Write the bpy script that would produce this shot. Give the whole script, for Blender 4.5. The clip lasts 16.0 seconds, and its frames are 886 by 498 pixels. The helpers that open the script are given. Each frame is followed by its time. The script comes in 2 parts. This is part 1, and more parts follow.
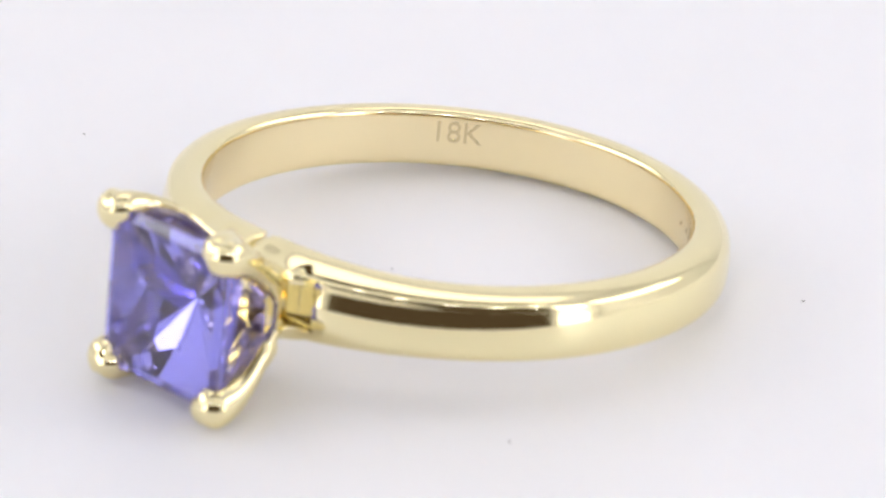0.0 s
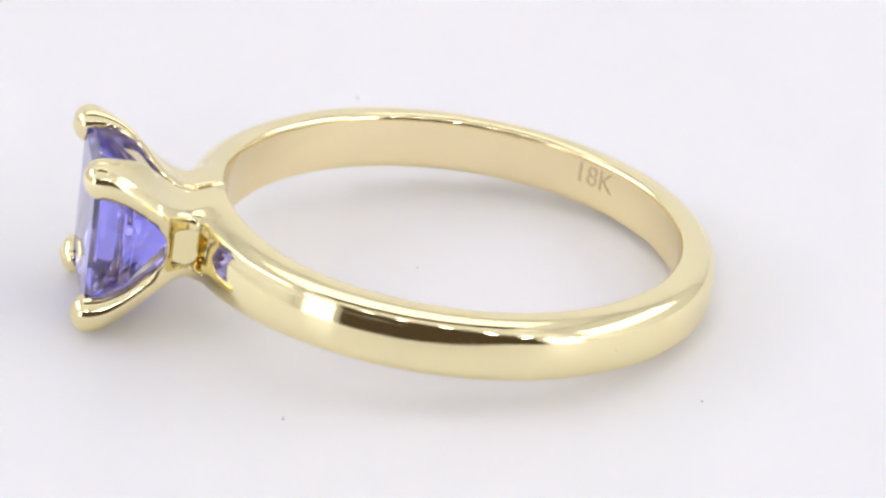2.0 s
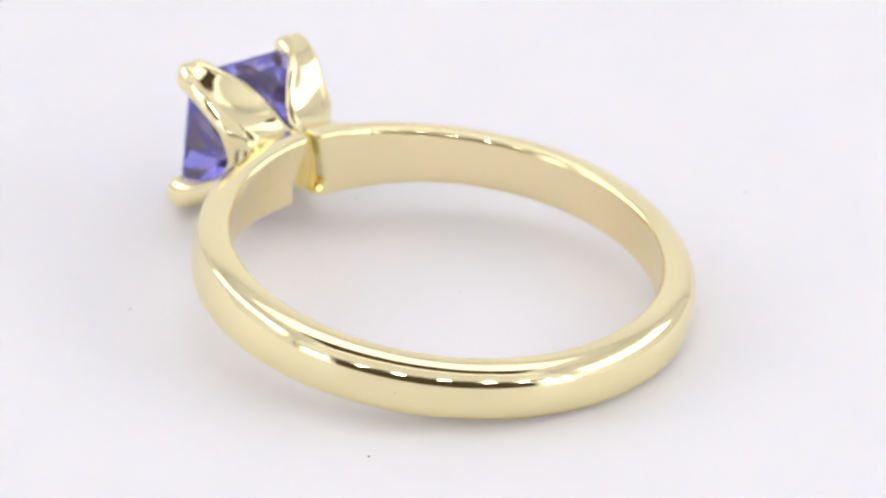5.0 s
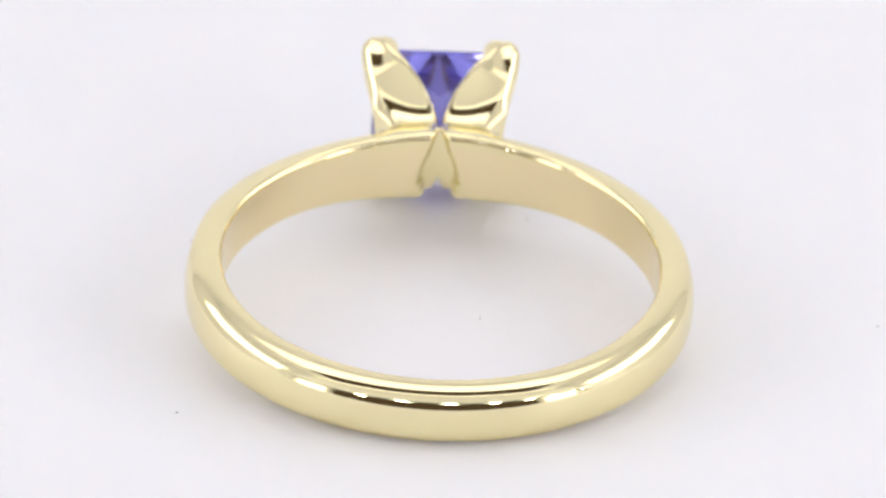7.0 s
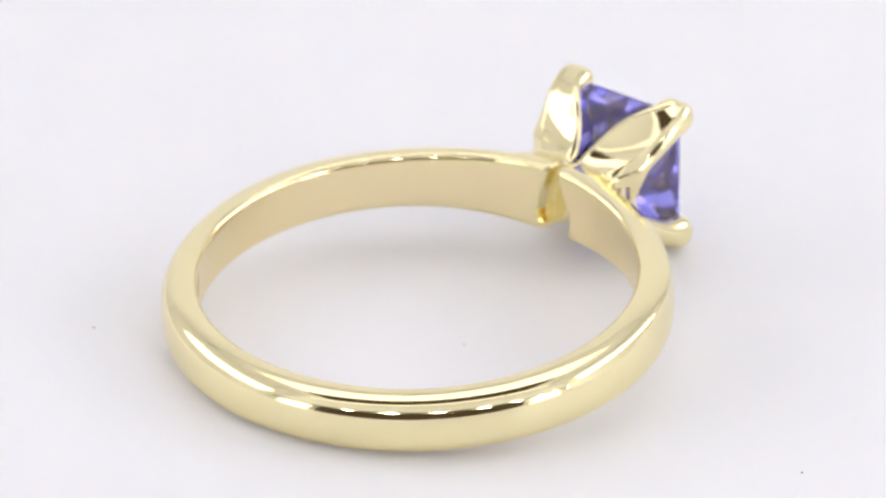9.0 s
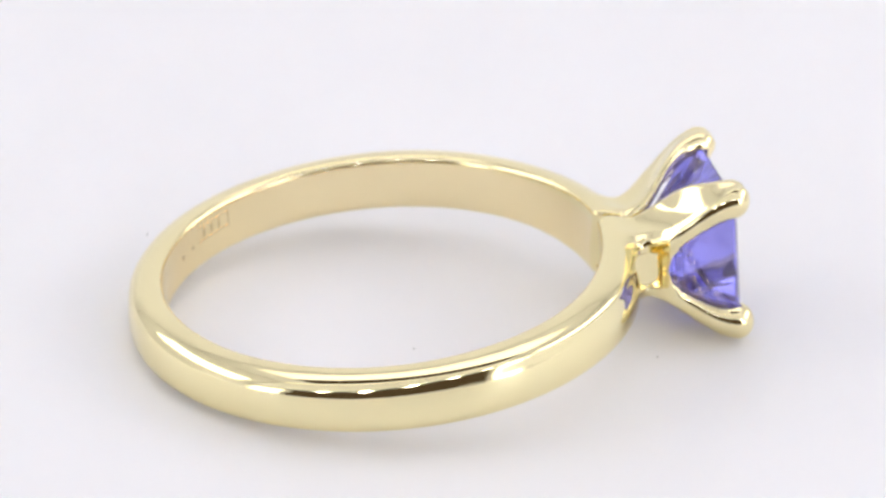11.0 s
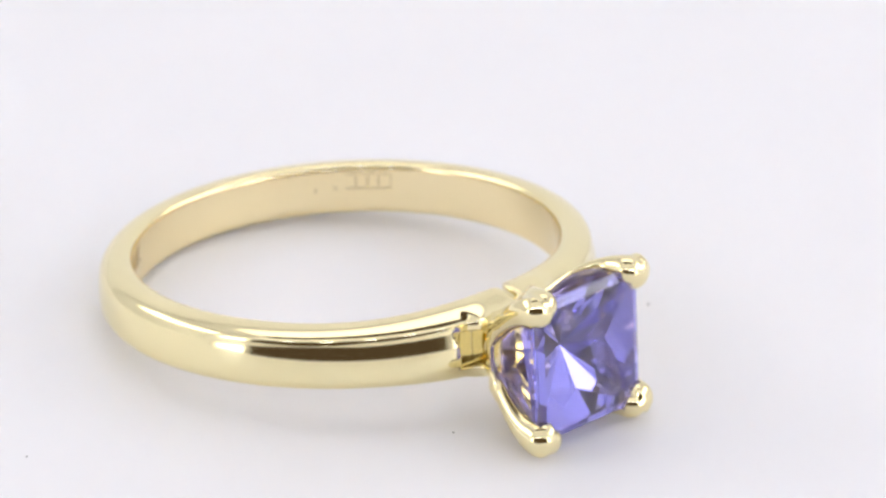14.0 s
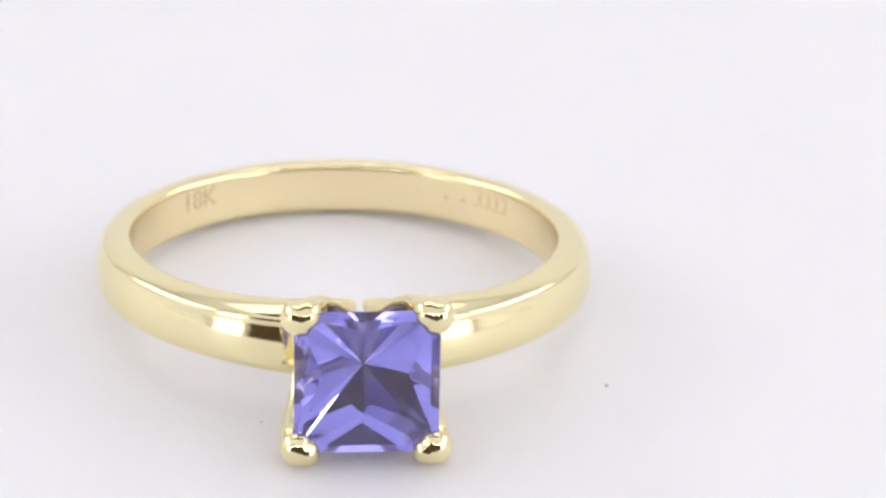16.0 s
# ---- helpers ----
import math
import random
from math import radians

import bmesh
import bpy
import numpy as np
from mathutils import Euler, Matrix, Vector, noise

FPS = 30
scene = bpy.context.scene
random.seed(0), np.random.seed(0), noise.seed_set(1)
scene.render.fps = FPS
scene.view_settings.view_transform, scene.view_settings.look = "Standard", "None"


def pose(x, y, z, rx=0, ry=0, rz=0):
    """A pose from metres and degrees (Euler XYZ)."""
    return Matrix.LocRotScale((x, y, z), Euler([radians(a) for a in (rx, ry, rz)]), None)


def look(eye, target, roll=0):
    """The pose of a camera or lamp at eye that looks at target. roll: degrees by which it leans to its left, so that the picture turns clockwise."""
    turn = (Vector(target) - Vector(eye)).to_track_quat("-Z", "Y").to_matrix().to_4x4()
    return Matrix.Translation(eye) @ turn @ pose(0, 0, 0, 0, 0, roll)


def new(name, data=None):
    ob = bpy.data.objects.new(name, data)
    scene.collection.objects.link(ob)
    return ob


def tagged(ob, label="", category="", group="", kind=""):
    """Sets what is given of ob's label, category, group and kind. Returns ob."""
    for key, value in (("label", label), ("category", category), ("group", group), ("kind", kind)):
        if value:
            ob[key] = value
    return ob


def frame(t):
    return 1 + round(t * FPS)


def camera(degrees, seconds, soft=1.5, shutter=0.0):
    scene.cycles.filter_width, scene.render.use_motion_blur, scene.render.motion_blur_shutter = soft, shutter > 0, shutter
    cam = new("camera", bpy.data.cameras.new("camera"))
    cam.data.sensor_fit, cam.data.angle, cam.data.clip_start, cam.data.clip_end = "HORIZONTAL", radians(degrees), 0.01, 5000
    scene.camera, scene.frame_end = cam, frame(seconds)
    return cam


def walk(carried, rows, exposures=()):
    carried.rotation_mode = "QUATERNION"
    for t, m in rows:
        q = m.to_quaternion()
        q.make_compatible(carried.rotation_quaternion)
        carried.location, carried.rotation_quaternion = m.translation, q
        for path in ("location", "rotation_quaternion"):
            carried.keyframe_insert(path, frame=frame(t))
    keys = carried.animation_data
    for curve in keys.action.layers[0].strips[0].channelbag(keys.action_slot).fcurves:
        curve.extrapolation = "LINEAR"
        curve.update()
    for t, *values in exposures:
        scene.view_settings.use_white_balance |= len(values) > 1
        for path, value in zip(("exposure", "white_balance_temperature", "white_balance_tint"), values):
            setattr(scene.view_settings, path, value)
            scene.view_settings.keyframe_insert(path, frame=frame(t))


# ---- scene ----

# ------------------------------------------------------------------ camera
MM = 0.001
LENS = 10.99            # field of view across the width, degrees
DIST = 187.2 * MM       # camera to the middle of the table
ELEV = radians(26.65)   # height of the camera above the table top
LIFT = -0.23 * MM

cam = camera(LENS, 16.0, soft=2.5)

# seconds, share of the distance moved in, degrees of pan to the left, degrees of tilt up
CAMERA_ROWS = [
    (0.0, 0.1390, -0.072, 0.724),
    (1.5, 0.1013, -0.386, 0.828),
    (3.0, 0.0438, -0.651, 0.849),
    (4.0, 0.0225, -0.871, 0.907),
    (7.0, 0.0219, -1.007, 0.926),
    (8.0, 0.0213, -0.989, 0.938),
    (9.0, 0.0244, -0.993, 0.935),
    (11.5, 0.0164, -0.975, 0.796),
    (12.0, 0.0124, -0.965, 0.805),
    (12.5, 0.0103, -0.954, 0.787),
    (13.0, 0.0074, -0.939, 0.775),
    (14.0, -0.0015, -0.947, 0.774),
    (14.5, -0.0019, -0.937, 0.766),
    (16.0, -0.0018, -0.983, 0.854),
]


def camera_pose(near, pan, tilt):
    eye = Vector((0, -DIST * math.cos(ELEV), DIST * math.sin(ELEV) + LIFT))
    aim = Vector((0, 0, LIFT))
    m = look(eye, aim, 1.72)
    m.translation = eye + (aim - eye) * near
    return m @ pose(0, 0, 0, tilt, pan, 0)


walk(cam, [(t, camera_pose(n, p, u)) for t, n, p, u in CAMERA_ROWS])
cam.data.dof.use_dof = True
cam.data.dof.focus_distance = 0.171
cam.data.dof.aperture_fstop = 130

# ------------------------------------------------------------------ light
world = bpy.data.worlds.new("dim_room")
scene.world = world
world.use_nodes = True
world.node_tree.nodes["Background"].inputs[0].default_value = (0.085, 0.060, 0.042, 1)
world.node_tree.nodes["Background"].inputs[1].default_value = 1.0
scene.view_settings.exposure = 0.0
scene.cycles.max_bounces, scene.cycles.transmission_bounces, scene.cycles.glossy_bounces = 24, 24, 16

# two lamps under the tent's roof, before and behind its open hatch: middle, width, depth, power
for y, wide, deep, power in ((-0.117, 0.48, 0.026, 0.033), (0.079, 0.32, 0.150, 0.141)):
    ceiling_lamp = new("ceiling_lamp", bpy.data.lights.new("ceiling_lamp", "AREA"))
    ceiling_lamp.data.shape, ceiling_lamp.data.size, ceiling_lamp.data.size_y = "RECTANGLE", wide, deep
    ceiling_lamp.data.energy, ceiling_lamp.data.color = power, (0.975, 0.975, 1.0)
    ceiling_lamp.matrix_world = pose(0, y, 0.318)


# ------------------------------------------------------------------ materials
def material(name, base, rough=0.5, metal=0.0, bump=0.0, scale=4000.0, spread=0.0, emit=0.0, rough_spread=0.0):
    """A surface with two sizes of variation in colour, gloss and relief; scale is per metre."""
    m = bpy.data.materials.new(name)
    m.use_nodes = True
    nt = m.node_tree
    b = nt.nodes["Principled BSDF"]
    b.inputs["Base Color"].default_value = (*base, 1)
    b.inputs["Roughness"].default_value = rough
    b.inputs["Metallic"].default_value = metal
    co = nt.nodes.new("ShaderNodeTexCoord")
    fine = nt.nodes.new("ShaderNodeTexNoise")
    fine.inputs["Scale"].default_value, fine.inputs["Detail"].default_value = scale, 4
    wide = nt.nodes.new("ShaderNodeTexNoise")
    wide.inputs["Scale"].default_value, wide.inputs["Detail"].default_value = scale * 0.09, 3
    for n in (fine, wide):
        nt.links.new(co.outputs["Object"], n.inputs["Vector"])
    if spread:
        ramp = nt.nodes.new("ShaderNodeMixRGB")
        ramp.inputs[1].default_value = (*[c * (1 - spread) for c in base], 1)
        ramp.inputs[2].default_value = (*[min(1, c * (1 + spread)) for c in base], 1)
        nt.links.new(wide.outputs["Fac"], ramp.inputs[0])
        nt.links.new(ramp.outputs[0], b.inputs["Base Color"])
    if rough_spread:
        rr = nt.nodes.new("ShaderNodeMapRange")
        rr.inputs[3].default_value, rr.inputs[4].default_value = max(0, rough - rough_spread), rough + rough_spread
        nt.links.new(fine.outputs["Fac"], rr.inputs[0])
        nt.links.new(rr.outputs[0], b.inputs["Roughness"])
    if bump:
        bp = nt.nodes.new("ShaderNodeBump")
        bp.inputs["Strength"].default_value, bp.inputs["Distance"].default_value = bump, 0.00002
        nt.links.new(fine.outputs["Fac"], bp.inputs["Height"])
        nt.links.new(bp.outputs[0], b.inputs["Normal"])
    if emit:
        b.inputs["Emission Color"].default_value = (0.985, 0.98, 1.0, 1)
        b.inputs["Emission Strength"].default_value = emit
    return m


GOLD = material("polished_gold", (0.893, 0.80, 0.475), 0.075, 1.0, bump=0.02, scale=2600, spread=0.015, rough_spread=0.025)
SATIN = material("satin_gold", (0.92, 0.79, 0.49), 0.18, 1.0, bump=0.04, scale=2600, spread=0.03, rough_spread=0.05)
MARK = material("stamped_gold", (0.70, 0.57, 0.33), 0.20, 1.0, bump=0.3, scale=5000, spread=0.1)
TABLE_WHITE = material("white_acrylic", (0.86, 0.85, 0.875), 0.45, 0.0, bump=0.04, scale=900, spread=0.012, rough_spread=0.05)
TENT_WHITE = material("white_fabric", (0.90, 0.895, 0.905), 0.9, 0.0, bump=0.3, scale=700, spread=0.02)
tb = TABLE_WHITE.node_tree.nodes["Principled BSDF"]
tb.inputs["Subsurface Weight"].default_value = 0.85
tb.inputs["Subsurface Radius"].default_value = (1.0, 0.95, 0.9)
tb.inputs["Subsurface Scale"].default_value = 0.0028
DUST = material("grey_dust", (0.22, 0.21, 0.21), 0.9, 0.0, bump=0.4, scale=9000, spread=0.3)
LED_WHITE = material("led", (0.9, 0.9, 0.9), 0.5, emit=40)
PANEL_LIGHT = material("panel_light", (0.8, 0.8, 0.8), 0.6, emit=2.8)
SIDE_LIGHT = material("side_light", (0.8, 0.8, 0.8), 0.6, emit=3.05)
STRIP_WHITE = material("led_strip", (0.75, 0.75, 0.74), 0.6, spread=0.03, scale=600)
STRIP_DARK = material("led_board", (0.05, 0.042, 0.035), 0.6, spread=0.2, scale=600)


def gem_material():
    m = bpy.data.materials.new("violet_gem")
    m.use_nodes = True
    b = m.node_tree.nodes["Principled BSDF"]
    b.inputs["Base Color"].default_value = (0.31, 0.295, 0.92, 1)
    b.inputs["Transmission Weight"].default_value = 1.0
    b.inputs["Roughness"].default_value = 0.0
    b.inputs["IOR"].default_value = 1.70
    return m


GEM = gem_material()


# ------------------------------------------------------------------ building helpers
def part(name, bm, mat, parent=None, label=""):
    """Links a bmesh as one mesh object under a thing."""
    me = bpy.data.meshes.new(name)
    bm.to_mesh(me)
    bm.free()
    me.materials.append(mat)
    ob = new(name, me)
    ob.parent = parent
    if label:
        tagged(ob, label)
    return ob


def box(bm, x0, x1, y0, y1, z0, z1):
    v = [bm.verts.new((x, y, z)) for x in (x0, x1) for y in (y0, y1) for z in (z0, z1)]
    for f in ((0, 1, 3, 2), (4, 6, 7, 5), (0, 4, 5, 1), (2, 3, 7, 6), (0, 2, 6, 4), (1, 5, 7, 3)):
        bm.faces.new([v[i] for i in f])
    return bm


# ------------------------------------------------------------------ the light tent round the table
def tent():
    w, back, front, top, th = 0.26, 0.26, -0.132, 0.33, 0.006
    bm = bmesh.new()
    box(bm, -w, w, front - 0.3, back, -0.030, -0.022)
    tagged(part("floor", bm, TENT_WHITE), "white floor of the photo light tent", kind="structure")
    bm = bmesh.new()
    box(bm, -w, w, back, back + th, -0.030, top)
    tagged(part("wall_back", bm, TENT_WHITE), "white fabric back wall of the light tent", kind="structure")
    for nm, s in (("wall_left", -1), ("wall_right", 1)):
        bm = bmesh.new()
        box(bm, *sorted((s * w, s * (w + th))), front, back, -0.030, top)
        tagged(part(nm, bm, TENT_WHITE), "white fabric side wall of the light tent", kind="structure")
    bm = bmesh.new()
    box(bm, -w, w, front, -0.104, top, top + th)
    box(bm, -w, w, 0.004, back, top, top + th)
    for s in (-1, 1):
        box(bm, *sorted((s * 0.17, s * w)), -0.104, 0.004, top, top + th)
    tagged(part("ceiling", bm, TENT_WHITE), "white ceiling of the light tent with an open hatch", kind="structure")
    # front wall with the opening for the camera
    ox, oz = 0.125, 0.088
    bm = bmesh.new()
    box(bm, -w, w, front - th, front, oz, top)
    box(bm, -w, -ox, front - th, front, -0.022, oz)
    box(bm, ox, w, front - th, front, -0.022, oz)
    tagged(part("wall_front", bm, TENT_WHITE), "white front wall of the light tent with an opening", kind="structure")
    # strip of small lamps over the opening
    strip = new("led_strip")
    tagged(strip, "strip of small white lamps over the tent opening", "light")
    bm = bmesh.new()
    box(bm, -0.25, 0.25, front + 0.0005, front + 0.0025, 0.0765, 0.0925)
    part("strip_board", bm, STRIP_DARK, strip)
    bm = bmesh.new()
    bmesh.ops.create_cube(bm, size=1.0)
    for v in bm.verts:
        v.co = (v.co.x * 0.012, v.co.y * 0.002, v.co.z * 0.005)
    first = part("led_lamp", bm, LED_WHITE, strip)
    first.location = (-0.076, front + 0.0037, 0.0810)
    for i in range(1, 8):
        o = first.copy()
        scene.collection.objects.link(o)
        o.location = (-0.076 + i * 0.046, front + 0.0037, 0.0810)
    # soft light panels on the side walls
    for s in (-1, 1):
        panel = new("light_panel")
        tagged(panel, "long white light panel on the tent's side wall", "light", "side wall panels")
        bm = bmesh.new()
        box(bm, *sorted((s * (w - 0.003), s * (w - 0.0005))), -0.10, 0.16, 0.10, 0.20)
        part("panel_frame", bm, STRIP_WHITE, panel)
        bm = bmesh.new()
        box(bm, *sorted((s * (w - 0.0036), s * (w - 0.0031))), -0.096, 0.156, 0.104, 0.196)
        part("diffuser", bm, SIDE_LIGHT, panel)
    # soft light panels beside the opening
    for s in (-1, 1):
        panel = new("light_panel")
        tagged(panel, "upright white light panel beside the tent opening", "light", "panels beside the opening")
        bm = bmesh.new()
        box(bm, *sorted((s * 0.128, s * 0.215)), front + 0.0005, front + 0.003, -0.018, 0.079)
        part("panel_frame", bm, STRIP_WHITE, panel)
        bm = bmesh.new()
        box(bm, *sorted((s * 0.131, s * 0.212)), front + 0.0031, front + 0.0036, -0.015, 0.076)
        part("diffuser", bm, PANEL_LIGHT, panel)


tent()

# ------------------------------------------------------------------ the turning table
AXIS = Vector((1.09, 0.11, 0)) * MM


def turntable():
    root = new("turntable")
    tagged(root, "white round turntable with a smooth plain top", "turntable")
    root.location = AXIS
    bm = bmesh.new()
    bmesh.ops.create_cone(bm, cap_ends=True, segments=160, radius1=0.120, radius2=0.120, depth=0.012)
    edge = [e for e in bm.edges if abs(e.verts[0].co.z - e.verts[1].co.z) < 1e-6 and e.verts[0].co.z > 0]
    bmesh.ops.bevel(bm, geom=edge, offset=0.001, segments=3, affect="EDGES")
    for v in bm.verts:
        v.co.z -= 0.006
    part("table_plate", bm, TABLE_WHITE, root)
    bm = bmesh.new()
    bmesh.ops.create_cone(bm, cap_ends=True, segments=64, radius1=0.07, radius2=0.07, depth=0.0098)
    for v in bm.verts:
        v.co.z -= 0.0171
    part("table_foot", bm, TABLE_WHITE, root)
    # specks of dust that ride on the plate
    for x, y, size in ((8.1, -6.6, 0.04), (8.1, 8.55, 0.036), (-3.6, -0.15, 0.03), (-5.7, -9.45, 0.03), (-19.5, -0.4, 0.035)):
        bm = bmesh.new()
        bmesh.ops.create_icosphere(bm, subdivisions=2, radius=size * MM)
        for v in bm.verts:
            v.co *= 1 + 0.5 * noise.noise(v.co * 30000 + Vector((x, y, 0)))
            v.co = (v.co.x * 1.5 + x * MM, v.co.y + y * MM, v.co.z * 0.6 + 0.4 * size * MM)
        part("dust_speck", bm, DUST, root, "tiny grey dust speck")
    return root


table = turntable()

# ------------------------------------------------------------------ the ring: metal as one smooth body, cut into its parts
RI, RO = 8.6, 10.02


def smax(a, b, k):
    return np.maximum(a, b) + np.maximum(k - np.abs(a - b), 0) ** 2 / (4 * k)


def smin(a, b, k):
    return -smax(-a, -b, k)


def band(x, r, z):
    """Signed distance, in mm, to the band: flat inside, domed outside, wider towards the head."""
    rho = np.sqrt(x * x + r * r) + 1e-9
    c = r / rho
    fore = np.clip((c + 0.3) / 0.6, 0, 1)
    h = 1.10 + 0.33 * np.exp(-(1 - c) * 8) + 0.17 * np.clip((c + 0.8) / 1.2, 0, 1) * (0.5 + 0.5 * np.tanh(4 * z))
    out = RO + 0.03 + 0.06 * np.exp(-(1 - c) * 7) - (0.135 + 0.03 * fore) * (z + 0.30) ** 2
    # a slight lip runs along the edge of the shoulders
    out = out + 0.095 * np.exp(-((z - 0.99) / 0.22) ** 2) * fore
    d = smax(RI - rho, np.abs(z) - h, 0.34)
    return smax(d, rho - out, 0.46 + (0.40 - 0.20 * fore) * (0.5 + 0.5 * np.tanh(3 * (z - 0.3))))


# edges of a claw from the band to its tip: (outwards, across, along the axis, half thickness)
CLAW_OUTER = [(8.6, 1.40, 0.80, 0.46), (9.6, 1.48, 0.82, 0.47), (10.2, 1.64, 0.88, 0.49), (10.7, 1.90, 1.02, 0.52), (11.2, 2.20, 1.28, 0.56),
              (11.7, 2.36, 1.66, 0.57), (12.2, 2.49, 2.04, 0.60), (12.8, 2.57, 2.42, 0.66), (13.4, 2.58, 2.64, 0.72), (14.0, 2.56, 2.68, 0.78), (14.8, 2.54, 2.68, 0.80)]
CLAW_INNER = [(8.6, 0.60, 0.92, 0.38), (9.6, 0.50, 0.98, 0.36), (10.2, 0.42, 1.12, 0.34), (10.7, 0.48, 1.40, 0.32), (11.2, 0.72, 1.84, 0.30),
              (11.7, 1.10, 2.34, 0.30), (12.2, 1.52, 2.68, 0.33), (12.8, 2.00, 2.84, 0.40), (13.4, 2.26, 2.84, 0.53), (14.0, 2.33, 2.78, 0.64), (14.8, 2.33, 2.74, 0.68)]


def smooth_line(pts, n):
    """A smooth curve through the points given."""
    p = np.array([pts[0], *pts, pts[-1]], float)
    out = []
    for k in np.linspace(0, len(pts) - 1, n):
        i = min(int(k), len(pts) - 2)
        t = k - i
        a, b, c, d = p[i:i + 4]
        out.append(0.5 * (2 * b + (c - a) * t + (2 * a - 5 * b + 4 * c - d) * t * t + (3 * b - a - 3 * c + d) * t ** 3))
    return np.array(out)


def eased(pts):
    line = smooth_line(pts, 240)
    pad = np.concatenate([np.repeat(line[:1], 20, 0), line, np.repeat(line[-1:], 20, 0)])
    for k in (0, 1):
        pad = np.stack([np.convolve(pad[:, c], np.ones(13) / 13, "same") for c in range(4)], 1)
    return pad[20:-20]


OUTER, INNER = eased(CLAW_OUTER), eased(CLAW_INNER)


def claw(x, r, z):
    """A claw: at each height a rounded bar from its outer to its inner edge, hollowed a little between them."""
    ax, az, ra = (np.interp(r, OUTER[:, 0], OUTER[:, k]) for k in (1, 2, 3))
    bx, bz, rb = (np.interp(r, INNER[:, 0], INNER[:, k]) for k in (1, 2, 3))
    ux, uz = bx - ax, bz - az
    t = np.clip(((x - ax) * ux + (z - az) * uz) / (ux * ux + uz * uz + 1e-9), 0, 1)
    rad = ra + t * (rb - ra) - 0.06 * np.sin(math.pi * t) * (ux * ux / (0.6 + ux * ux))
    d = (np.sqrt((x - ax - t * ux) ** 2 + (z - az - t * uz) ** 2) - rad) * 0.85
    return smax(smax(d, r - 14.28, 0.9), 9.3 - r, 0.2)


def head(x, r, z):
    """Claws, collet and the openings cut into them; x and z are absolute values here."""
    d = claw(x, r, z)
    face = 1.96 + 0.72 * np.clip((r - 10.1) / 0.85, 0, 1) ** 1.4
    brim = 10.92 + np.minimum(0.45 * z ** 2, 0.30)
    side = np.interp(r, OUTER[:, 0], OUTER[:, 2])
    wall = smax(smax(x - face, np.maximum(np.maximum(9.5 - r, r - brim), 1.35 * np.clip((r - 10.15) / 0.3, 0, 1) - x), 0.12), z - side - 0.25, 0.15)
    return smin(d, wall, 0.30)


def metal(x, r, z):
    ax, az = np.abs(x), np.abs(z)
    d = band(x, r, z)
    near = (r > 8.2) & (ax < 4.6) & (az < 3.9)
    if near.any():
        X, Rr, Z, dn = ax[near], r[near], az[near], d[near]
        dn = smin(dn, head(X, Rr, Z), 0.60)
        # pear-shaped hollow in the inner wall below the slit, and the small cleft at its foot
        gap = np.interp(z[near], (-1.5, -1.0, -0.55, 0.0, 0.7, 1.5), (0.50, 0.66, 0.72, 0.58, 0.30, 0.10)) + 0.35 * np.clip(9.1 - Rr, 0, 0.5)
        dn = smax(dn, np.minimum(gap - X, 9.64 - Rr), 0.20)
        dn = smax(dn, np.minimum(0.45 * (-z[near] - 0.98) - X, 9.95 - Rr), 0.10)
        # slit between the pairs of claws
        dn = smax(dn, np.minimum(0.05 - X, Rr - 9.9), 0.10)
        # notch beside the collet, and the hollow below the stone
        zs = z[near]
        notch = np.maximum(np.maximum(2.06 - X, X - 2.62 - 0.9 * np.clip(9.95 - Rr, -0.3, 1)), np.maximum(9.36 - Rr, np.abs(zs + 0.05) - 0.72))
        dn = smax(dn, -notch, 0.05)
        hollow = np.maximum(np.maximum(X - 1.30, Z - 0.90), np.maximum(9.86 - Rr, Rr - 11.0))
        dn = smax(dn, -hollow, 0.06)
        # seat of the stone
        across = np.clip(1.20 + (Rr - 10.2) * 1.10, 0, np.clip(2.14 + (Rr - 12.5) * 0.75, 2.14, 2.74))
        along = np.minimum(0.35 + (Rr - 10.2) * 0.76, 2.80)
        seat = smax(smax(np.maximum(X - across, Z - along), 10.2 - Rr, 0.1), Rr - 13.74, 0.05)
        dn = smax(dn, -seat, 0.06)
        d[near] = smax(dn, RI - np.sqrt(X * X + Rr * Rr), 0.08)
    return d


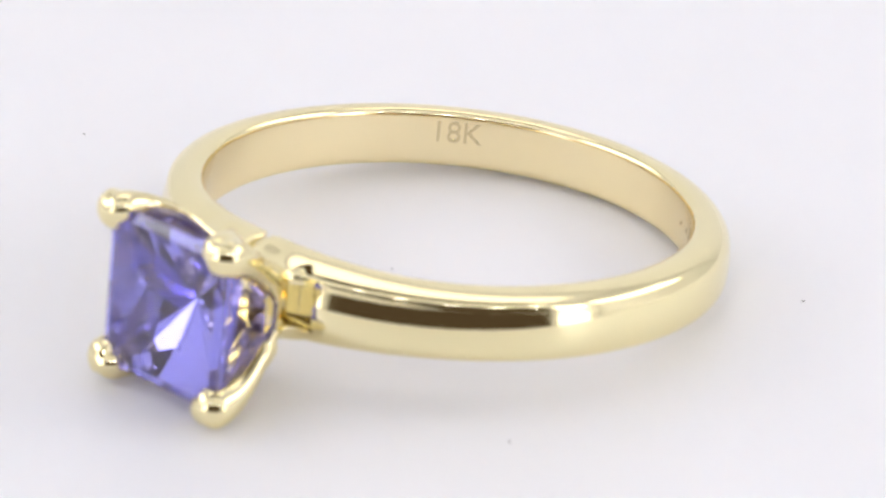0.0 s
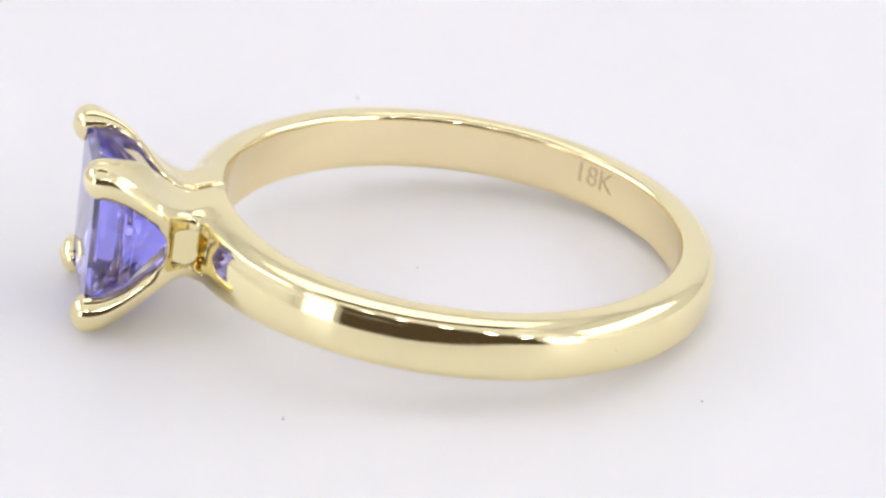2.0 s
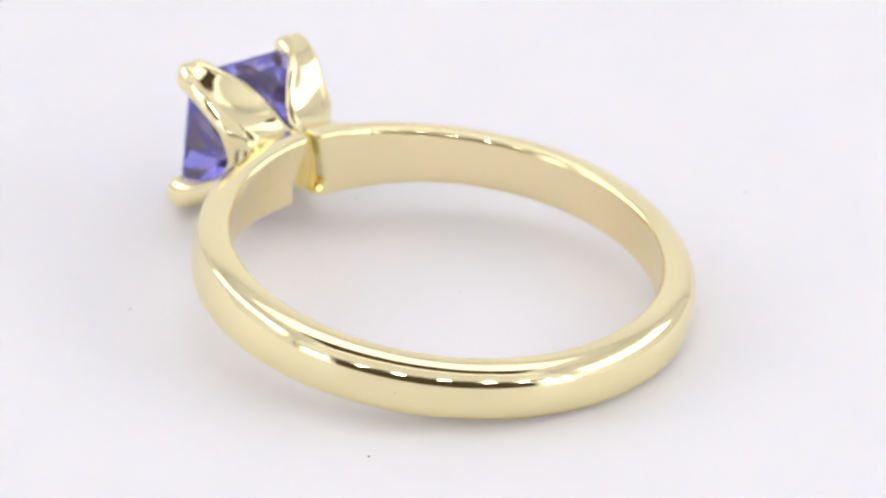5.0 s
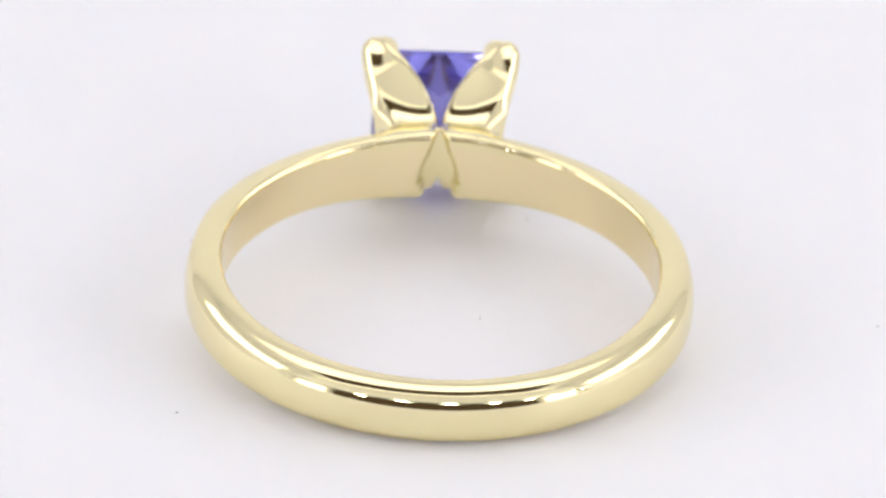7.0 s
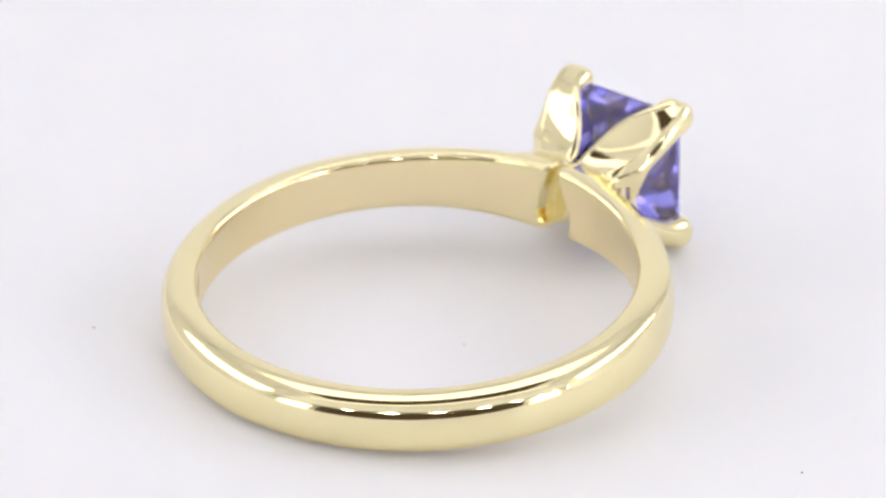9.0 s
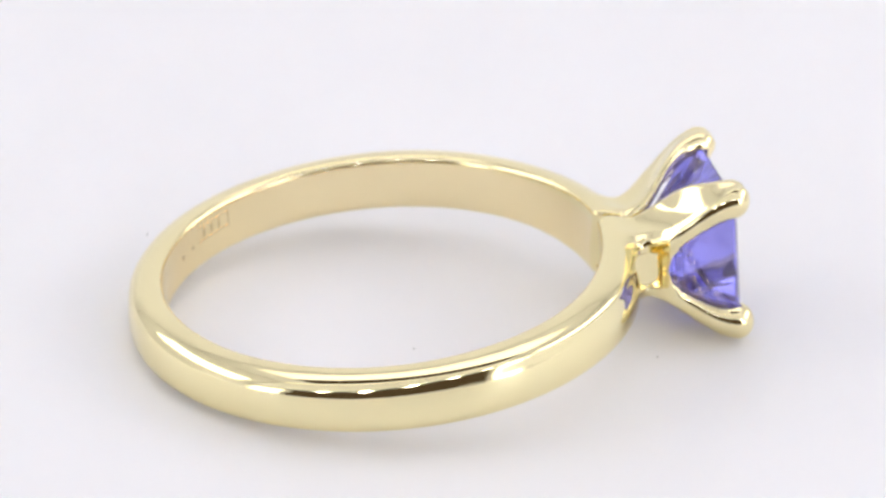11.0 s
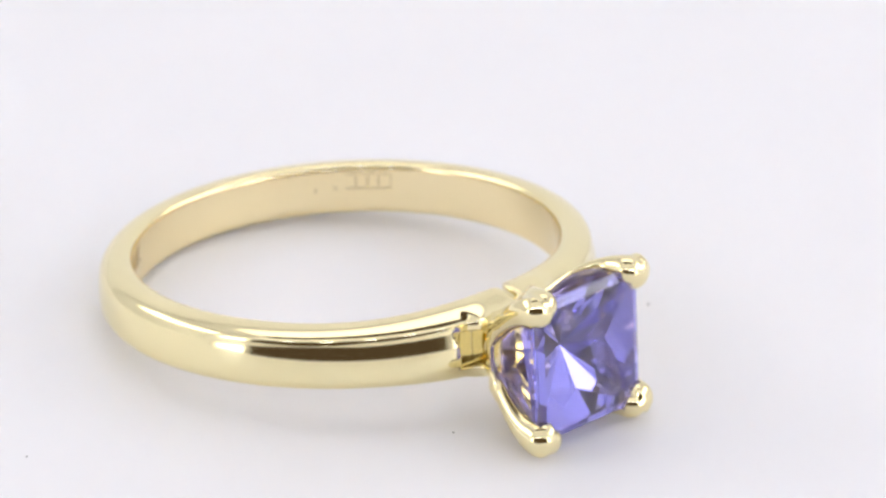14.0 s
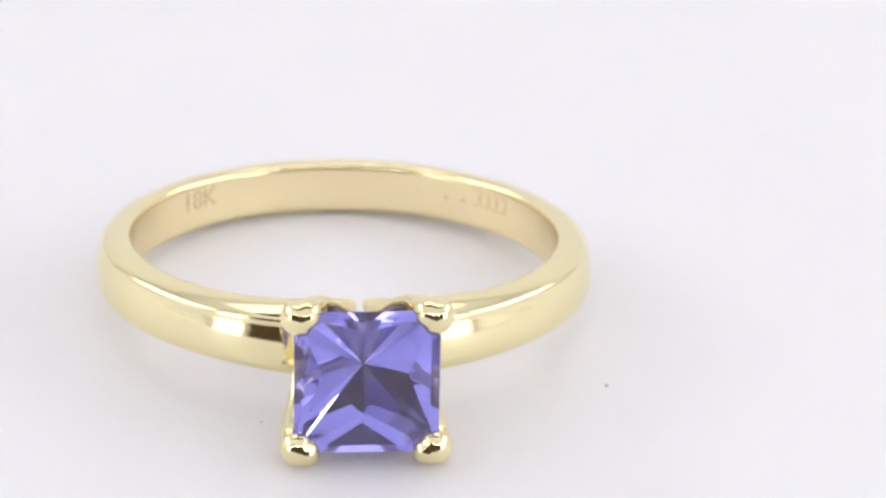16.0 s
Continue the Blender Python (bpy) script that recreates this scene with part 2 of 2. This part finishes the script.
def surface(f, lo, hi, step):
    """Surface nets over the box lo..hi: vertices, quads and normals of f = 0."""
    ax = [np.arange(a, b + step, step) for a, b in zip(lo, hi)]
    shape = tuple(len(a) for a in ax)
    v = np.empty(shape, np.float32)
    yy, zz = np.meshgrid(ax[1], ax[2], indexing="ij")
    for i, xv in enumerate(ax[0]):
        v[i] = f(np.full(yy.shape, xv), yy, zz)
    s = v < 0
    cells = np.zeros(tuple(n - 1 for n in shape), np.int8)
    for dx in (0, 1):
        for dy in (0, 1):
            for dz in (0, 1):
                cells += s[dx:shape[0] - 1 + dx, dy:shape[1] - 1 + dy, dz:shape[2] - 1 + dz]
    on = (cells > 0) & (cells < 8)
    idx = np.full(cells.shape, -1, np.int64)
    ijk = np.argwhere(on)
    idx[on] = np.arange(len(ijk))
    pts = np.array([ax[k][0] for k in range(3)]) + (ijk + 0.5) * step

    def grad(p):
        e = 0.02
        g = np.empty_like(p)
        for k in range(3):
            o = np.zeros(3)
            o[k] = e
            a, b = p + o, p - o
            g[:, k] = (f(a[:, 0], a[:, 1], a[:, 2]) - f(b[:, 0], b[:, 1], b[:, 2])) / (2 * e)
        return g

    for _ in range(4):
        g = grad(pts)
        val = f(pts[:, 0].copy(), pts[:, 1].copy(), pts[:, 2].copy())
        move = -(val / np.maximum((g * g).sum(1), 0.05))[:, None] * g
        pts = pts + np.clip(move, -0.6 * step, 0.6 * step)
    g = grad(pts)
    normals = g / np.maximum(np.linalg.norm(g, axis=1), 1e-6)[:, None]
    quads = []
    for k in range(3):
        a, b = (k + 1) % 3, (k + 2) % 3
        sl0 = [slice(1, shape[d] - 1) for d in range(3)]
        sl1 = list(sl0)
        sl0[k] = slice(0, shape[k] - 1)
        sl1[k] = slice(1, shape[k])
        s0, s1 = s[tuple(sl0)], s[tuple(sl1)]
        edge = np.argwhere(s0 != s1)
        if not len(edge):
            continue
        inside = s0[tuple(edge.T)]
        base = edge.copy()
        base[:, a] += 1
        base[:, b] += 1
        ring = []
        for da, db in ((-1, -1), (0, -1), (0, 0), (-1, 0)):
            c = base.copy()
            c[:, a] += da
            c[:, b] += db
            ring.append(idx[tuple(c.T)])
        q = np.stack(ring, 1)
        q[~inside] = q[~inside][:, ::-1]
        quads.append(q)
    return pts, np.concatenate(quads), normals


def mesh_of(name, pts, quads, normals, mat, parent, label=""):
    """One part from the quads given; mm with r pointing to the head become metres with the head towards -y."""
    used, inv = np.unique(quads, return_inverse=True)
    p, n = pts[used], normals[used]
    co = np.stack([p[:, 0], -p[:, 1], p[:, 2]], 1) * MM
    no = np.stack([n[:, 0], -n[:, 1], n[:, 2]], 1)
    me = bpy.data.meshes.new(name)
    me.from_pydata(co.tolist(), [], inv.reshape(quads.shape)[:, ::-1].tolist())
    me.shade_smooth()
    me.normals_split_custom_set_from_vertices(no.tolist())
    me.materials.append(mat)
    ob = new(name, me)
    ob.parent = parent
    if label:
        tagged(ob, label)
    return ob


def gemstone(parent):
    """Square princess-cut stone: table, crown, girdle and chevron facets down to the culet."""
    bm = bmesh.new()
    g, gz, top, cut, base = 2.77, 2.85, 13.76, 13.58, 13.50
    culet = 9.95
    t, tz = 2.42, 2.50

    def at(x, z, r):
        return bm.verts.new((x * MM, -r * MM, z * MM))

    sgn = [(-1, -1), (1, -1), (1, 1), (-1, 1)]
    tab = [at(t * a, tz * b, top) for a, b in sgn]
    gu = [at(g * a, gz * b, cut) for a, b in sgn]
    gl = [at(g * a, gz * b, base) for a, b in sgn]
    k = at(0, 0, culet)
    bm.faces.new(tab)
    depth = base - culet
    for i in range(4):
        j = (i + 1) % 4
        mx, mz = (sgn[i][0] + sgn[j][0]) / 2, (sgn[i][1] + sgn[j][1]) / 2
        gm = at(g * mx, gz * mz, cut)
        lm = at(g * mx, gz * mz, base)
        bm.faces.new((tab[i], gu[i], gm))
        bm.faces.new((tab[i], gm, tab[j]))
        bm.faces.new((tab[j], gm, gu[j]))
        bm.faces.new((gu[i], gl[i], lm, gm))
        bm.faces.new((gm, lm, gl[j], gu[j]))
        f, bulge = 0.48, 1.14
        w = g * (1 - f) * bulge
        q = at(w * mx, w * mz, base - f * depth)
        bm.faces.new((gl[i], q, lm))
        bm.faces.new((lm, q, gl[j]))
        bm.faces.new((gl[i], k, q))
        bm.faces.new((gl[j], q, k))
    bmesh.ops.recalc_face_normals(bm, faces=bm.faces)
    return part("gemstone", bm, GEM, parent, "violet-blue square princess-cut gemstone")


def wrap(co, angle, height):
    """Lays flat letters, in mm, on the inside of the band; angle is counted from the head, in degrees."""
    a = radians(angle) - co.x / RI
    rr = (RI + 0.005 - co.z) * MM
    return Vector((rr * math.sin(a), -rr * math.cos(a), (height + co.y) * MM))


def stamps(parent):
    """The fineness mark, and an unreadable maker's stamp, on the inner wall."""
    cu = bpy.data.curves.new("fineness_mark", "FONT")
    cu.body, cu.size, cu.align_x, cu.align_y, cu.extrude = "18K", 1.15, "CENTER", "CENTER", 0.02
    tmp = bpy.data.objects.new("letters", cu)
    scene.collection.objects.link(tmp)
    me = bpy.data.meshes.new_from_object(tmp.evaluated_get(bpy.context.evaluated_depsgraph_get()))
    bpy.data.objects.remove(tmp)
    for v in me.vertices:
        v.co = wrap(v.co, -139.0, 0.25)
    me.name = "fineness_mark"
    me.materials.append(MARK)
    ob = new("fineness_mark", me)
    ob.parent = parent
    tagged(ob, "stamped letters 18K")
    # frame of the worn stamp and two small strokes beside it
    for x0, x1, z0, z1 in ((-0.95, 0.95, -0.34, -0.27), (-0.95, 0.95, 0.30, 0.34), (0.91, 0.96, -0.30, 0.32), (-0.6, -0.5, -0.2, 0.2), (-0.1, 0.0, -0.2, 0.2), (0.35, 0.45, -0.2, 0.2), (-1.50, -1.36, -0.36, -0.22), (-2.35, -2.20, -0.40, -0.24)):
        bm = bmesh.new()
        n = max(2, int((x1 - x0) / 0.1) + 1)
        box(bm, 0, 1, z0, z1, -0.02, 0.02)
        bmesh.ops.subdivide_edges(bm, edges=[e for e in bm.edges if abs(e.verts[0].co.x - e.verts[1].co.x) > 0.5], cuts=n)
        for v in bm.verts:
            v.co.x = x0 + v.co.x * (x1 - x0)
            v.co = wrap(v.co, 131.2, 0.35)
        part("stamp_bar", bm, MARK, parent, "worn maker's stamp stroke")


def ring():
    root = new("ring")
    tagged(root, "polished yellow gold ring with square violet gemstone on white turntable", "ring")
    pts, quads, normals = surface(metal, (-10.6, -10.6, -3.7), (10.6, 14.5, 3.7), 0.065)
    c = pts[quads].mean(1)
    isclaw = (c[:, 1] > 10.35) & (np.abs(c[:, 0]) < 4)
    isinner = ~isclaw & (np.hypot(c[:, 0], c[:, 1]) < RI + 0.03) & (np.abs(c[:, 2]) < 1.0)
    mesh_of("shank", pts, quads[~isclaw & ~isinner], normals, GOLD, root)
    mesh_of("inner_wall", pts, quads[isinner], normals, SATIN, root, "satin gold inner wall of the band")
    for sx in (-1, 1):
        for sz in (-1, 1):
            m = isclaw & (c[:, 0] * sx > 0) & (c[:, 2] * sz > 0)
            mesh_of("claw", pts, quads[m], normals, GOLD, root)
    gemstone(root)
    stamps(root)
    return root


gold_ring = ring()


# ------------------------------------------------------------------ what moves
TURN_START, TURN_RATE = -42.8, 19.54


def motions():
    offset = Vector((-1.92, 0.79, 2.30)) * MM
    ring_rows, table_rows = [], []
    for t in range(0, 17):
        a = TURN_START - TURN_RATE * t + {0: -0.2, 1: 0.4, 2: 0.5, 3: 0.1}.get(t, 0)
        spin = pose(0, 0, 0, 0, 0, a)
        place = Matrix.Translation(AXIS + Vector((0, 0, LIFT))) @ spin @ Matrix.Translation(offset)
        ring_rows.append((t, place @ pose(0, 0, 0, -5.7, 0, 0) @ pose(0, 0, 0, 0, -0.46, 0)))
        table_rows.append((t, Matrix.Translation(AXIS) @ spin))
    walk(gold_ring, ring_rows)
    walk(table, table_rows)


motions()
